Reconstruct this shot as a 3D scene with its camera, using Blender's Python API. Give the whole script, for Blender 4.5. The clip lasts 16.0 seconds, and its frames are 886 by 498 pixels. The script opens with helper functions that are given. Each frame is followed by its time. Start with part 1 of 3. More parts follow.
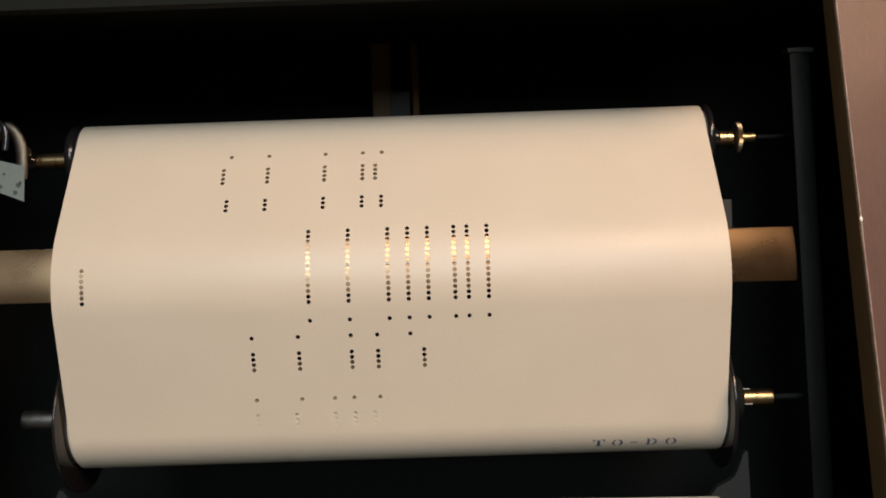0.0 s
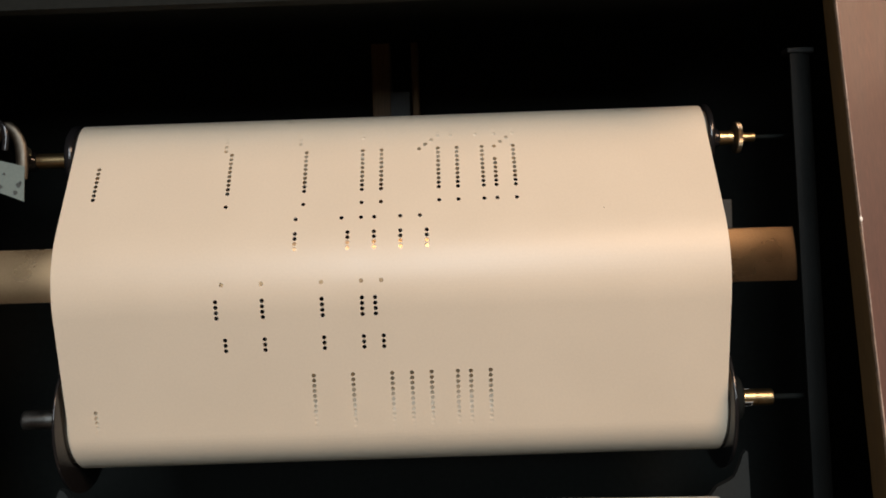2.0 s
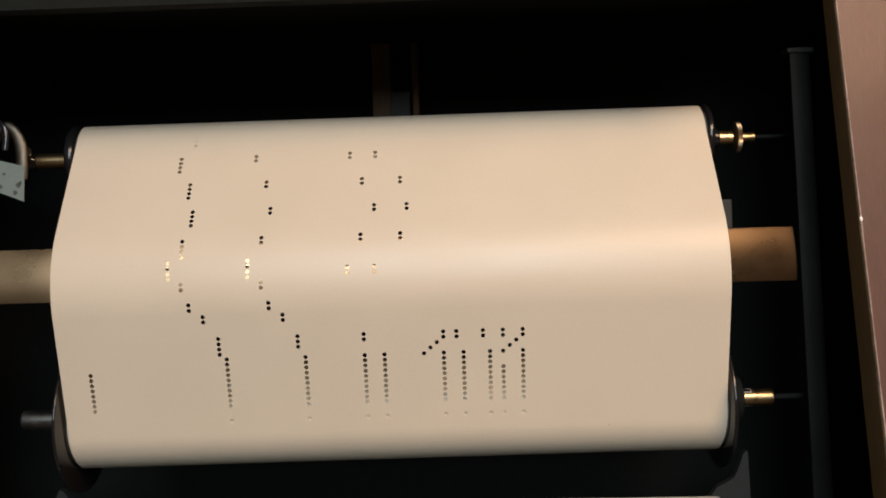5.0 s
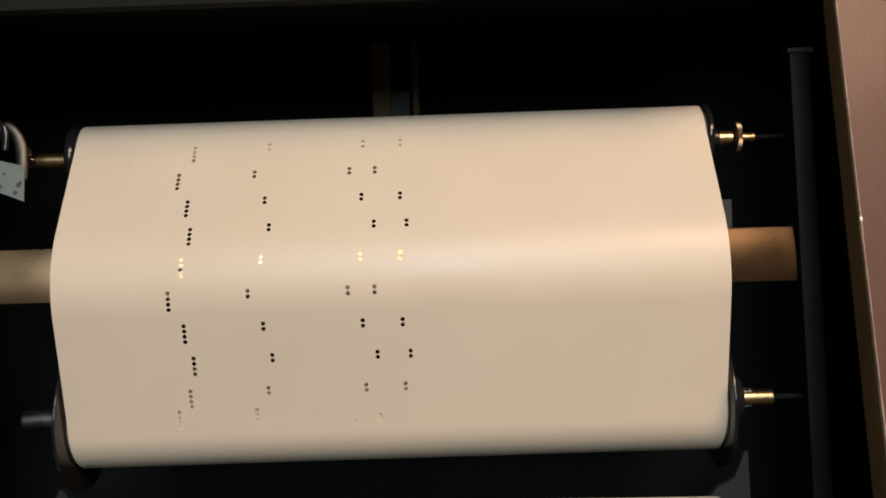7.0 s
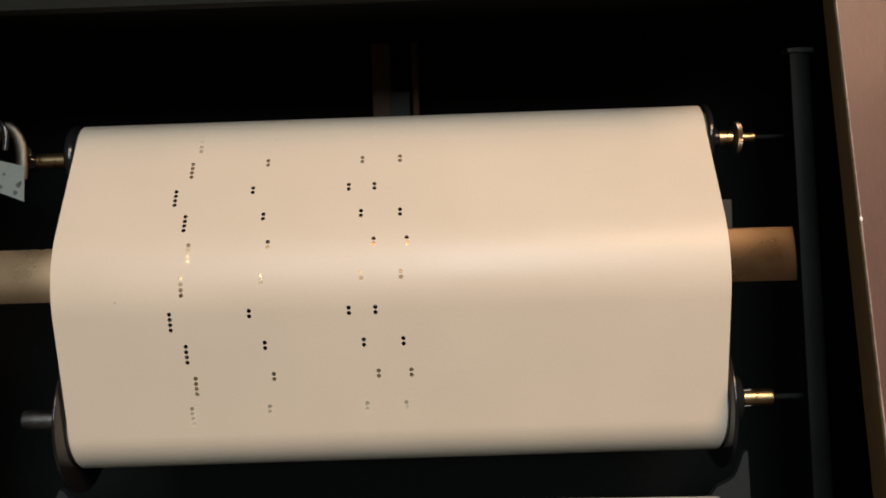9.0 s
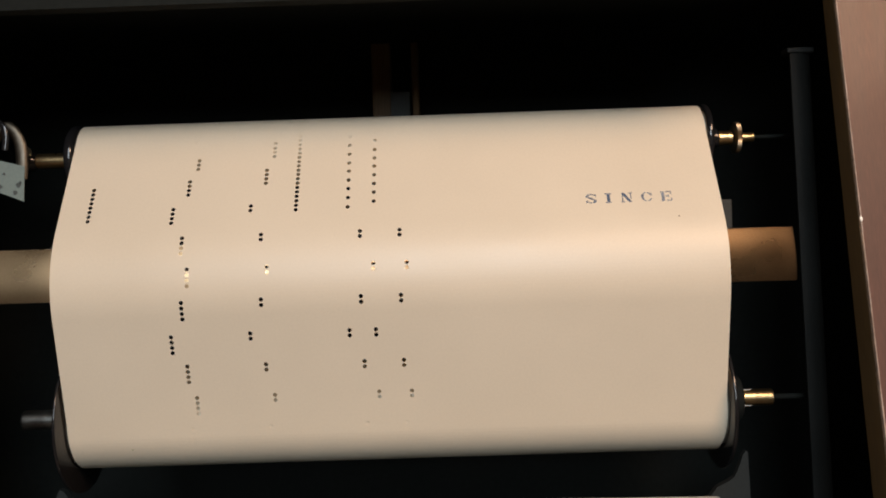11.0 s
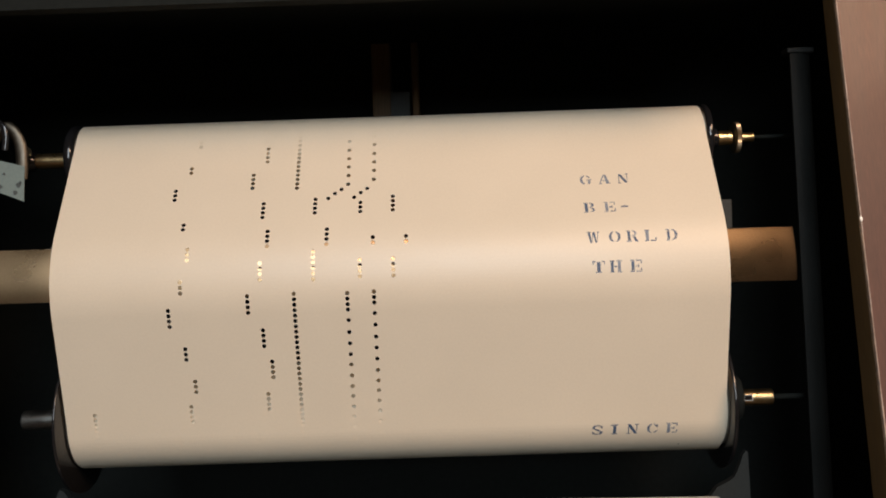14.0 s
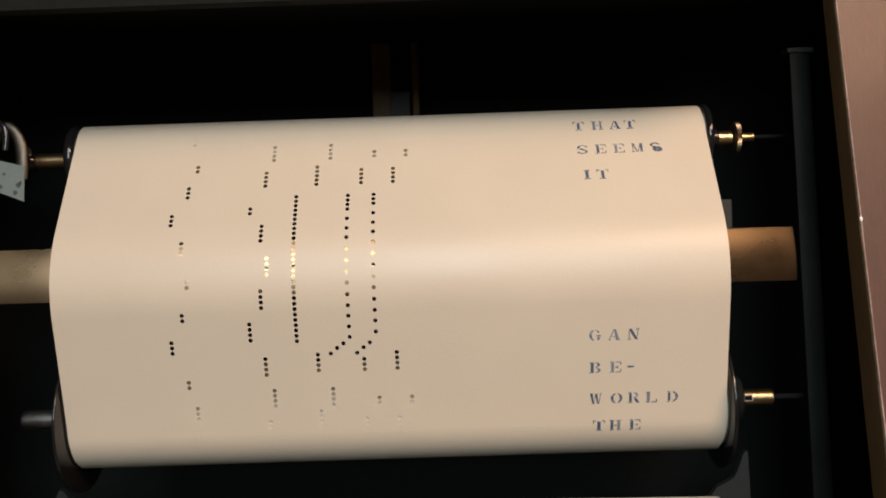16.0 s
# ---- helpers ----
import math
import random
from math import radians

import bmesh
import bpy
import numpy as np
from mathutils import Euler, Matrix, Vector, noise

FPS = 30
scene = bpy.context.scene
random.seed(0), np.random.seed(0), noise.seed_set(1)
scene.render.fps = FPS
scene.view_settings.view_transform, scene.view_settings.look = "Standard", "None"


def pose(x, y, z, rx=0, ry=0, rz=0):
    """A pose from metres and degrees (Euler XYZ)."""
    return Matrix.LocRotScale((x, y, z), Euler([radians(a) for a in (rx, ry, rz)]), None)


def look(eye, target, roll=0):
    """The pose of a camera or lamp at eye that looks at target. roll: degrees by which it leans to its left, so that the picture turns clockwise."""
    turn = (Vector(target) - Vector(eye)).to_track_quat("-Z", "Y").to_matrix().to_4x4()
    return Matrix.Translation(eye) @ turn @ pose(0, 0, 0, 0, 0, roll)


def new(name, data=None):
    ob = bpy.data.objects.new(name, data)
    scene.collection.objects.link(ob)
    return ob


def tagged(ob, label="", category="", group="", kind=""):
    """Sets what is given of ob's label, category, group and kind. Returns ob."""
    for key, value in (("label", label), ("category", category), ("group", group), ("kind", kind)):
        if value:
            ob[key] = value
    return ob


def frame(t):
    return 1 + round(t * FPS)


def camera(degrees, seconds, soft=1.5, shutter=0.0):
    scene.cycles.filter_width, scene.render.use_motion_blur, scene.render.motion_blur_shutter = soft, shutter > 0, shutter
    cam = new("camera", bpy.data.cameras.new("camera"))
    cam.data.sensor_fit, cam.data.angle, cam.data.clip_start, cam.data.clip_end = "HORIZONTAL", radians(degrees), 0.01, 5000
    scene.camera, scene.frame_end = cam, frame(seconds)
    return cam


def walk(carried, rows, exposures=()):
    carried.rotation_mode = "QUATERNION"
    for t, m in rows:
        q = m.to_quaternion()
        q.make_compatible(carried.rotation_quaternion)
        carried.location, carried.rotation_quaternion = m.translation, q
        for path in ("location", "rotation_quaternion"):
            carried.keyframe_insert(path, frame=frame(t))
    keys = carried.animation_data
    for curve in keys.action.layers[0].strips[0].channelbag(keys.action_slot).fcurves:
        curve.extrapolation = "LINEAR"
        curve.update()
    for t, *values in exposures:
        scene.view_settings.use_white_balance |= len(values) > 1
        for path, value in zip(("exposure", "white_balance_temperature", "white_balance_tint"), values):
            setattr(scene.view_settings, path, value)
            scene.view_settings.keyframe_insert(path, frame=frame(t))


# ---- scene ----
cam = camera(51, 16.0, soft=1.8, shutter=0.3)
EYE = Vector((0.02631, -0.38922, -0.00031))
HOLD = look(EYE, EYE + Vector((-0.00871, 1.0, 0.0)), -1.913)
walk(cam, [(0.0, HOLD), (16.0, HOLD)])

# ---- light: a long warm pendant lamp, and a cool fill light added as an unseen window ----
world = bpy.data.worlds.new("room_air")
world.use_nodes = True
world.node_tree.nodes["Background"].inputs[0].default_value = (0.9, 0.75, 0.6, 1)
world.node_tree.nodes["Background"].inputs[1].default_value = 0.02
scene.world = world
scene.view_settings.exposure = 0.0
LAMP_AT = Vector((0.46, -0.67, 0.50))
lamp = bpy.data.lights.new("ceiling_lamp_light", "AREA")
lamp.shape, lamp.size, lamp.size_y, lamp.energy, lamp.color = "RECTANGLE", 0.50, 0.20, 7.3, (1.0, 0.64, 0.41)
lamp_ob = new("ceiling_lamp_light", lamp)
lamp_ob.matrix_world = look(LAMP_AT, (0, 0, 0))
day = bpy.data.lights.new("window_fill_light", "AREA")
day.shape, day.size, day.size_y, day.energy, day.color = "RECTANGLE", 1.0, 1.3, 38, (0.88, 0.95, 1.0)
day_ob = new("window_fill_light", day)
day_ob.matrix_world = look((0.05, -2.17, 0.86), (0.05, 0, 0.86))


# ---- materials ----
def material(name, base, rough=0.5, metal=0.0, grain=400.0, vary=0.15, relief=0.0, stretch=(1, 1, 1), uv=False,
             blotch=25.0, rough_vary=0.1, coat=0.0, specular=0.5, sheer=0.0):
    m = bpy.data.materials.new(name)
    m.use_nodes = True
    nt = m.node_tree
    b = nt.nodes["Principled BSDF"]
    co = nt.nodes.new("ShaderNodeTexCoord")
    mp = nt.nodes.new("ShaderNodeMapping")
    mp.inputs["Scale"].default_value = stretch
    nt.links.new(co.outputs["UV" if uv else "Object"], mp.inputs["Vector"])
    fine, wide = nt.nodes.new("ShaderNodeTexNoise"), nt.nodes.new("ShaderNodeTexNoise")
    fine.inputs["Scale"].default_value, wide.inputs["Scale"].default_value = grain, blotch
    fine.inputs["Detail"].default_value = wide.inputs["Detail"].default_value = 5
    for n in (fine, wide):
        nt.links.new(mp.outputs[0], n.inputs["Vector"])
    both = nt.nodes.new("ShaderNodeMath")
    both.operation = "ADD"
    nt.links.new(fine.outputs["Fac"], both.inputs[0])
    nt.links.new(wide.outputs["Fac"], both.inputs[1])
    ramp = nt.nodes.new("ShaderNodeMapRange")
    ramp.inputs["From Min"].default_value, ramp.inputs["From Max"].default_value = 0.6, 1.4
    ramp.inputs["To Min"].default_value, ramp.inputs["To Max"].default_value = 1 - vary, 1 + vary
    nt.links.new(both.outputs[0], ramp.inputs["Value"])
    tint = nt.nodes.new("ShaderNodeVectorMath")
    tint.operation = "SCALE"
    tint.inputs[0].default_value = base
    nt.links.new(ramp.outputs[0], tint.inputs["Scale"])
    nt.links.new(tint.outputs[0], b.inputs["Base Color"])
    rr = nt.nodes.new("ShaderNodeMapRange")
    rr.inputs["From Min"].default_value, rr.inputs["From Max"].default_value = 0.3, 0.7
    rr.inputs["To Min"].default_value, rr.inputs["To Max"].default_value = max(0.03, rough - rough_vary), min(1, rough + rough_vary)
    nt.links.new(wide.outputs["Fac"], rr.inputs["Value"])
    nt.links.new(rr.outputs[0], b.inputs["Roughness"])
    b.inputs["Metallic"].default_value = metal
    b.inputs["Coat Weight"].default_value = coat
    b.inputs["Coat Roughness"].default_value = 0.15
    b.inputs["Specular IOR Level"].default_value = specular
    if relief:
        bump = nt.nodes.new("ShaderNodeBump")
        bump.inputs["Strength"].default_value = 0.4
        bump.inputs["Distance"].default_value = relief
        nt.links.new(fine.outputs["Fac"], bump.inputs["Height"])
        nt.links.new(bump.outputs[0], b.inputs["Normal"])
    return m


PAPER = material("cream_roll_paper", (0.81, 0.735, 0.60), 0.38, grain=900, blotch=22, vary=0.035, uv=True, rough_vary=0.05, specular=0.52)
links, nodes = PAPER.node_tree.links, PAPER.node_tree.nodes
shine = nodes["Principled BSDF"]
through_light = nodes.new("ShaderNodeBsdfTranslucent")
links.new(shine.inputs["Base Color"].links[0].from_socket, through_light.inputs["Color"])
blend = nodes.new("ShaderNodeMixShader")
blend.inputs[0].default_value = 0.27
links.new(shine.outputs[0], blend.inputs[1])
links.new(through_light.outputs[0], blend.inputs[2])
links.new(blend.outputs[0], nodes["Material Output"].inputs["Surface"])
INK = material("blue_stencil_ink", (0.055, 0.09, 0.155), 0.6, grain=2500, blotch=500, vary=0.55, uv=True)
FOXING = material("brown_paper_speck", (0.22, 0.15, 0.09), 0.7, grain=2000, vary=0.3, uv=True)
BRASS = material("brushed_tracker_brass", (0.31, 0.215, 0.125), 0.29, 1.0, grain=1500, blotch=40, vary=0.12, stretch=(0.7, 1.0, 1.0), rough_vary=0.05)
YELLOW_BRASS = material("turned_brass", (0.66, 0.49, 0.26), 0.30, 1.0, grain=900, blotch=120, vary=0.08, stretch=(3, 1, 1), rough_vary=0.03)
KNURL = material("dull_knurled_brass", (0.32, 0.26, 0.18), 0.36, 1.0, grain=3000, blotch=200, vary=0.3)
FADED_INK = material("faded_stencil_ink", (0.17, 0.20, 0.25), 0.6, grain=2500, blotch=500, vary=0.5, uv=True)
STEEL = material("dull_grey_steel", (0.20, 0.205, 0.195), 0.42, 1.0, grain=900, blotch=150, vary=0.25)
NICKEL = material("worn_nickel", (0.13, 0.112, 0.088), 0.45, 1.0, grain=500, blotch=90, vary=0.2)
BAKELITE = material("glossy_black_flange", (0.010, 0.010, 0.011), 0.15, rough_vary=0.04, grain=900, blotch=80, vary=0.3)
BLACK = material("matt_black_paint", (0.0095, 0.0112, 0.0105), 0.75, grain=300, blotch=20, vary=0.3, relief=0.0003, specular=0.08)
RAIL_BLACK = material("satin_black_rail_paint", (0.0085, 0.0095, 0.0092), 0.6, grain=600, blotch=30, vary=0.35, relief=0.0002, specular=0.15)
BOX_WOOD = material("dark_brown_stained_wood", (0.115, 0.070, 0.034), 0.6, specular=0.2, grain=180, blotch=25, vary=0.4, stretch=(6, 6, 0.5))
GREY_PLATE = material("grey_painted_plate", (0.030, 0.032, 0.030), 0.6, specular=0.2, grain=600, blotch=60, vary=0.2)
WALNUT = material("reddish_varnished_case_wood", (0.078, 0.034, 0.023), 0.50, grain=260, blotch=18, vary=0.32, stretch=(7, 7, 0.6), coat=0.08, specular=0.35, rough_vary=0.06)
EDGE_WOOD = material("brown_case_wood_edge", (0.095, 0.064, 0.030), 0.6, specular=0.12, grain=260, blotch=18, vary=0.25, stretch=(7, 7, 0.6))
PLATE_EDGE = material("pale_grey_plate_enamel", (0.38, 0.39, 0.38), 0.35, 0.0, grain=1200, blotch=150, vary=0.12)
PALE_STAIN = material("pale_green_paper_stain", (0.52, 0.50, 0.33), 0.6, grain=1500, vary=0.2, uv=True)
EDGE_HIGHLIGHT = material("painted_edge_highlight", (0.34, 0.25, 0.20), 0.35, grain=900, blotch=160, vary=0.5, coat=0.4)
TAG = material("pale_green_card", (0.135, 0.178, 0.17), 0.7, grain=700, blotch=120, vary=0.12)
TAG_MARK = material("dark_card_print", (0.05, 0.06, 0.06), 0.7, grain=900, vary=0.3)
ROLL_CORE = material("wound_paper_core", (0.72, 0.65, 0.52), 0.7, grain=900, blotch=60, vary=0.08)
ROOM_WALL = material("warm_room_plaster", (0.38, 0.335, 0.28), 0.9, grain=60, blotch=4, vary=0.1)
ROOM_FLOOR = material("brown_room_boards", (0.30, 0.21, 0.14), 0.5, grain=40, blotch=5, vary=0.3, stretch=(1, 8, 1))
HOLE_SHADE = material("painted_hole_shade", (0.004, 0.003, 0.003), 0.8, grain=900, vary=0.2, specular=0.1)
PALE_WHITE = material("nick_glint_and_window_white", (0.85, 0.82, 0.76), 0.5, grain=900, vary=0.1)


# ---- mesh helpers ----
def part(name, bm, mat, parent=None, label="", smooth=False, bevel=0.0):
    me = bpy.data.meshes.new(name)
    if smooth:
        for f in bm.faces:
            f.smooth = True
    bm.to_mesh(me)
    bm.free()
    me.materials.append(mat)
    ob = new(name, me)
    if parent:
        ob.parent = parent
    if label:
        ob["label"] = label
    if smooth:
        me.set_sharp_from_angle(angle=radians(38))
    if bevel:
        mod = ob.modifiers.new("rounded_edges", "BEVEL")
        mod.width, mod.segments, mod.limit_method = bevel, 3, "ANGLE"
    return ob


def thing(name, label, category, at=(0, 0, 0), group="", kind=""):
    ob = new(name)
    ob.empty_display_size = 0.01
    ob.location = at
    return tagged(ob, label, category, group, kind)


def box(x0, x1, y0, y1, z0, z1, bm=None):
    bm = bm or bmesh.new()
    m = Matrix.Translation(((x0 + x1) / 2, (y0 + y1) / 2, (z0 + z1) / 2)) @ Matrix.Diagonal((x1 - x0, y1 - y0, z1 - z0, 1))
    bmesh.ops.create_cube(bm, size=1, matrix=m)
    return bm


def lathe(profile, segments=48, bm=None, knurl=0.0, at=(0, 0, 0)):
    """A solid turned about the x axis: profile is (x, radius) from end to end."""
    bm = bm or bmesh.new()
    rings = []
    for x, r in profile:
        ring = []
        for i in range(segments):
            a = 2 * math.pi * i / segments
            rr = r * (1 - (knurl if i % 2 else 0))
            ring.append(bm.verts.new((at[0] + x, at[1] - rr * math.cos(a), at[2] + rr * math.sin(a))))
        rings.append(ring)
    for a, b in zip(rings, rings[1:]):
        for i in range(segments):
            j = (i + 1) % segments
            bm.faces.new((a[i], a[j], b[j], b[i]))
    bm.faces.new(rings[0][::-1])
    bm.faces.new(rings[-1])
    bmesh.ops.recalc_face_normals(bm, faces=bm.faces)
    return bm


def rounded(x0, x1, r, edge):
    """The profile of a turned piece with rounded rims."""
    prof = []
    for k in range(5):
        a = math.pi / 2 * k / 4
        prof.append((x0 + edge - edge * math.cos(a), r - edge + edge * math.sin(a)))
    for k in range(5):
        a = math.pi / 2 * (1 - k / 4)
        prof.append((x1 - edge + edge * math.cos(a), r - edge + edge * math.sin(a)))
    return prof


def tube(points, radius, sides=14, bm=None, flat=1.0):
    """A rod of round or flattened section along points."""
    bm = bm or bmesh.new()
    pts = [Vector(p) for p in points]
    rings = []
    for i, p in enumerate(pts):
        d = (pts[min(i + 1, len(pts) - 1)] - pts[max(i - 1, 0)]).normalized()
        u = d.cross(Vector((0, 1, 0))).normalized()
        w = d.cross(u)
        rings.append([bm.verts.new(p + u * radius * math.cos(a) + w * radius * flat * math.sin(a))
                      for a in (2 * math.pi * k / sides for k in range(sides))])
    for a, b in zip(rings, rings[1:]):
        for i in range(sides):
            j = (i + 1) % sides
            bm.faces.new((a[i], a[j], b[j], b[i]))
    bm.faces.new(rings[0][::-1])
    bm.faces.new(rings[-1])
    bmesh.ops.recalc_face_normals(bm, faces=bm.faces)
    return bm


def slab(outline, thick, bm=None):
    """A plate: outline (x, z) in order, from y = 0 to y = thick."""
    bm = bm or bmesh.new()
    a = [bm.verts.new((x, 0, z)) for x, z in outline]
    b = [bm.verts.new((x, thick, z)) for x, z in outline]
    bm.faces.new(a)
    bm.faces.new(b[::-1])
    for i in range(len(a)):
        j = (i + 1) % len(a)
        bm.faces.new((a[i], b[i], b[j], a[j]))
    bmesh.ops.recalc_face_normals(bm, faces=bm.faces)
    return bm


# ---- the way of the paper: supply spool, tracker bar, take-up spool ----
Y1, Z1, R1 = 0.04756, 0.04731, 0.01545      # supply roll: axis and radius
YB, ZB, RB = 0.04788, -0.01370, 0.04788     # curve of the tracker bar
Y2, Z2, R2 = 0.03606, -0.07265, 0.02241     # take-up roll
LAYER = 0.00013                             # growth of radius per turn
HALF = 0.143                                # half the paper's width


def tangent(ya, za, ra, yb, zb, rb):
    a, b = yb - ya, za - zb
    return math.asin((rb - ra) / math.hypot(a, b)) - math.atan2(a, b)


T1, T2 = tangent(Y1, Z1, R1, YB, ZB, RB), tangent(YB, ZB, RB, Y2, Z2, R2)


def on(y, z, r, t):
    return (y - r * np.cos(t), z + r * np.sin(t))


def paper_way():
    legs = []
    t = np.linspace(T1 + 56, T1, 4000)
    legs.append(np.c_[on(Y1, Z1, R1 - LAYER * (t - T1) / 6.2832, t)])
    t = np.linspace(T1, T2, 160)
    legs.append(np.c_[on(YB, ZB, RB, t)])
    t = np.linspace(T2, T2 - 36, 3000)
    legs.append(np.c_[on(Y2, Z2, R2 - LAYER * (T2 - t) / 6.2832, t)])
    pts = np.concatenate(legs)
    # long straight legs need no more points: the arc length is exact there
    s = np.r_[0, np.cumsum(np.hypot(*np.diff(pts, axis=0).T))]
    front = 4000 + int(np.argmin(pts[4000:4160, 0]))
    return pts, s - s[front]


WAY, WAY_S = paper_way()


def way(s):
    return np.array((np.interp(s, WAY_S, WAY[:, 0]), np.interp(s, WAY_S, WAY[:, 1])))


# paper run past the bar, millimetres, at seconds
RUN_T = (0, 1, 2, 3, 4.2, 6.3, 7, 8, 9.2, 11.3, 12, 13, 14, 15, 16)
RUN_MM = (0, 31.7, 63.5, 95.4, 134.3, 204.1, 227.2, 260.1, 300.2, 371.2, 394.8, 430.3, 465.8, 501.1, 536.7)


def run(t):
    return float(np.interp(t, RUN_T, RUN_MM)) / 1000


def drift(t):
    """The roll wanders a little sideways as it plays, in metres."""
    return float(np.interp(t, (0, 3, 6.5, 9, 11, 12.5, 16), (0.0003, 0.0002, 0.0001, 0.0001, -0.0001, -0.0002, -0.0002)))


# ---- the music: rows of punched holes, (place along the roll in mm, holes in the chain, tracks) ----
TRACK, TRACK_0, STEP, HOLE_R = 2.808, 1.95, 2.364, 0.00092
HOLES = []


def punch(middle, count, tracks):
    for c in tracks.split():
        for k in range(count):
            HOLES.append(((TRACK_0 + TRACK * int(c)) / 1000, (middle + STEP * (k - (count - 1) / 2)) / 1000))


punch(61.3, 4, "-22 -16 -10 -7 -4")
punch(50.5, 1, "-22 -15 -10 -7 -3")
punch(33.1, 4, "-22 -15 -7 -3 4")
punch(22.3, 1, "-22 -15 -7 -3 2")
punch(15.2, 1, "-13 -7 -1 2 5 9 11 14")
punch(-2.3, 7, "-47")
punch(-8.3, 14, "-13 -7 -1 2 5 9 11 14")
punch(-38.3, 3, "-26 -20 -11 -5 -2")
punch(-54.1, 4, "-27 -20 -11 -5 -3")
punch(-64.8, 1, "-26 -20 -11 -5 -2")
punch(-82.7, 4, "-15 -7 -3 1 5")
punch(-93.6, 1, "-15 -8 -5 -3 1 4")
punch(-101.3, 1, "-26 -14 -5 -2 7 10 14 16 19")
punch(-115.4, 7, "16")
punch(-115.8, 8, "-47")
punch(-118.9, 10, "-26 -14 -5 -2 7 10 14 19")
punch(-129.5, 1, "4 16")
punch(-132.0, 1, "5 17")
punch(-134.3, 1, "6 18")
punch(-135.3, 4, "-27")
punch(-136.6, 3, "-15")
punch(-137.8, 2, "-5 7 9 13 16 19")
punch(-147.6, 2, "-29 -17")
punch(-152.9, 2, "-31 -19")
punch(-161.8, 2, "-32 -20")
punch(-166.9, 2, "-7 -3")
punch(-168.8, 4, "-34 -22")
punch(-178.3, 4, "-32")
punch(-181.2, 2, "-20 -5 1")
punch(-193.2, 4, "-31")
punch(-196.0, 2, "-19 -3 2")
punch(-207.8, 4, "-32")
punch(-210.2, 2, "-20 -5 1")
punch(-222.2, 4, "-34")
punch(-224.6, 2, "-22 -7 -3")
punch(-236.5, 4, "-32")
punch(-238.9, 2, "-20 -5 1")
punch(-250.4, 4, "-31")
punch(-253.8, 2, "-19 -3 2")
punch(-264.9, 4, "-32")
punch(-268.0, 2, "-20 -5 1")
punch(-279.5, 4, "-34")
punch(-282.3, 2, "-22 -7 -3")
punch(-294.5, 4, "-32")
punch(-297.1, 2, "-20 -5 1")
punch(-309.0, 4, "-31")
punch(-311.7, 2, "-19 -3 2")
punch(-323.5, 4, "-32")
punch(-325.8, 2, "-20 -5 1")
punch(-336.9, 4, "-34")
punch(-339.9, 2, "-22 -7 -3")
punch(-351.8, 4, "-32")
punch(-354.6, 2, "-20 -5 1")
punch(-366.0, 4, "-31")
punch(-368.5, 2, "-19 -3 2")
punch(-380.2, 4, "-32")
punch(-383.0, 2, "-20 -5 1")
punch(-395.2, 4, "-34")
punch(-396.8, 1, "-7")
punch(-397.9, 2, "-22")
punch(-399.3, 1, "-3")
punch(-401.7, 1, "-7")
punch(-402.3, 8, "-47")
punch(-404.1, 1, "-3")
punch(-406.5, 1, "-7")
punch(-408.8, 1, "-3")
punch(-409.8, 4, "-32")
punch(-411.1, 1, "-7")
punch(-413.5, 1, "-3")
punch(-414.6, 4, "-20")
punch(-416.0, 1, "-7")
punch(-418.3, 1, "-3")
punch(-420.5, 1, "-7")
punch(-422.5, 3, "-31")
punch(-422.8, 1, "-3")
punch(-425.4, 1, "-7")
punch(-427.5, 1, "-3")
punch(-429.3, 4, "-19")
punch(-429.4, 29, "-15")
punch(-430.4, 1, "-7")
punch(-432.7, 1, "-3")
punch(-435.1, 1, "-7")
punch(-437.3, 3, "-32")
punch(-437.7, 1, "-3")
punch(-440.0, 1, "-7")
punch(-442.6, 1, "-3")
punch(-443.5, 4, "-20")
punch(-445.0, 1, "-7")
punch(-447.9, 1, "-3")
punch(-450.3, 1, "-7")
punch(-453.0, 1, "-3")
punch(-453.4, 4, "-34")
punch(-458.5, 4, "-22 -7")
punch(-460.0, 3, "-3")
punch(-466.5, 3, "-32")
punch(-472.4, 4, "-20 -5 0")
punch(-474.3, 6, "-12")
punch(-480.8, 3, "-31")
punch(-484.6, 2, "-3 2")
punch(-486.9, 4, "-19 -10")
punch(-494.1, 2, "-32")
punch(-501.3, 3, "-5")
punch(-501.4, 4, "-20")
punch(-502.7, 4, "-12 0")
punch(-506.5, 1, "-10 -6")
punch(-508.9, 1, "-9 -5")
punch(-511.0, 1, "-8 -4")
punch(-511.1, 3, "-34")
punch(-513.7, 1, "-7")
punch(-515.8, 1, "-3")
punch(-517.1, 4, "-22")
punch(-518.4, 1, "-7")
punch(-520.7, 1, "-3")
punch(-523.1, 1, "-7")
punch(-524.3, 2, "-32")
punch(-525.3, 1, "-3")
punch(-527.7, 1, "-7")
punch(-530.1, 1, "-3")
punch(-531.3, 4, "-20")
punch(-532.5, 1, "-7")
punch(-535.0, 1, "-3")
punch(-537.3, 1, "-7")
punch(-538.5, 2, "-31")
punch(-539.5, 1, "-3")
punch(-542.0, 1, "-7")
punch(-544.5, 1, "-3")
punch(-545.4, 4, "-19")
punch(-545.7, 29, "-15")
punch(-546.9, 1, "-7")
punch(-549.7, 1, "-3")
punch(-551.9, 1, "-7")
punch(-554.4, 3, "-32")
punch(-554.6, 1, "-3")
punch(-557.1, 1, "-7")
punch(-559.4, 1, "-3")
punch(-560.4, 4, "-20")
punch(-561.6, 1, "-7")
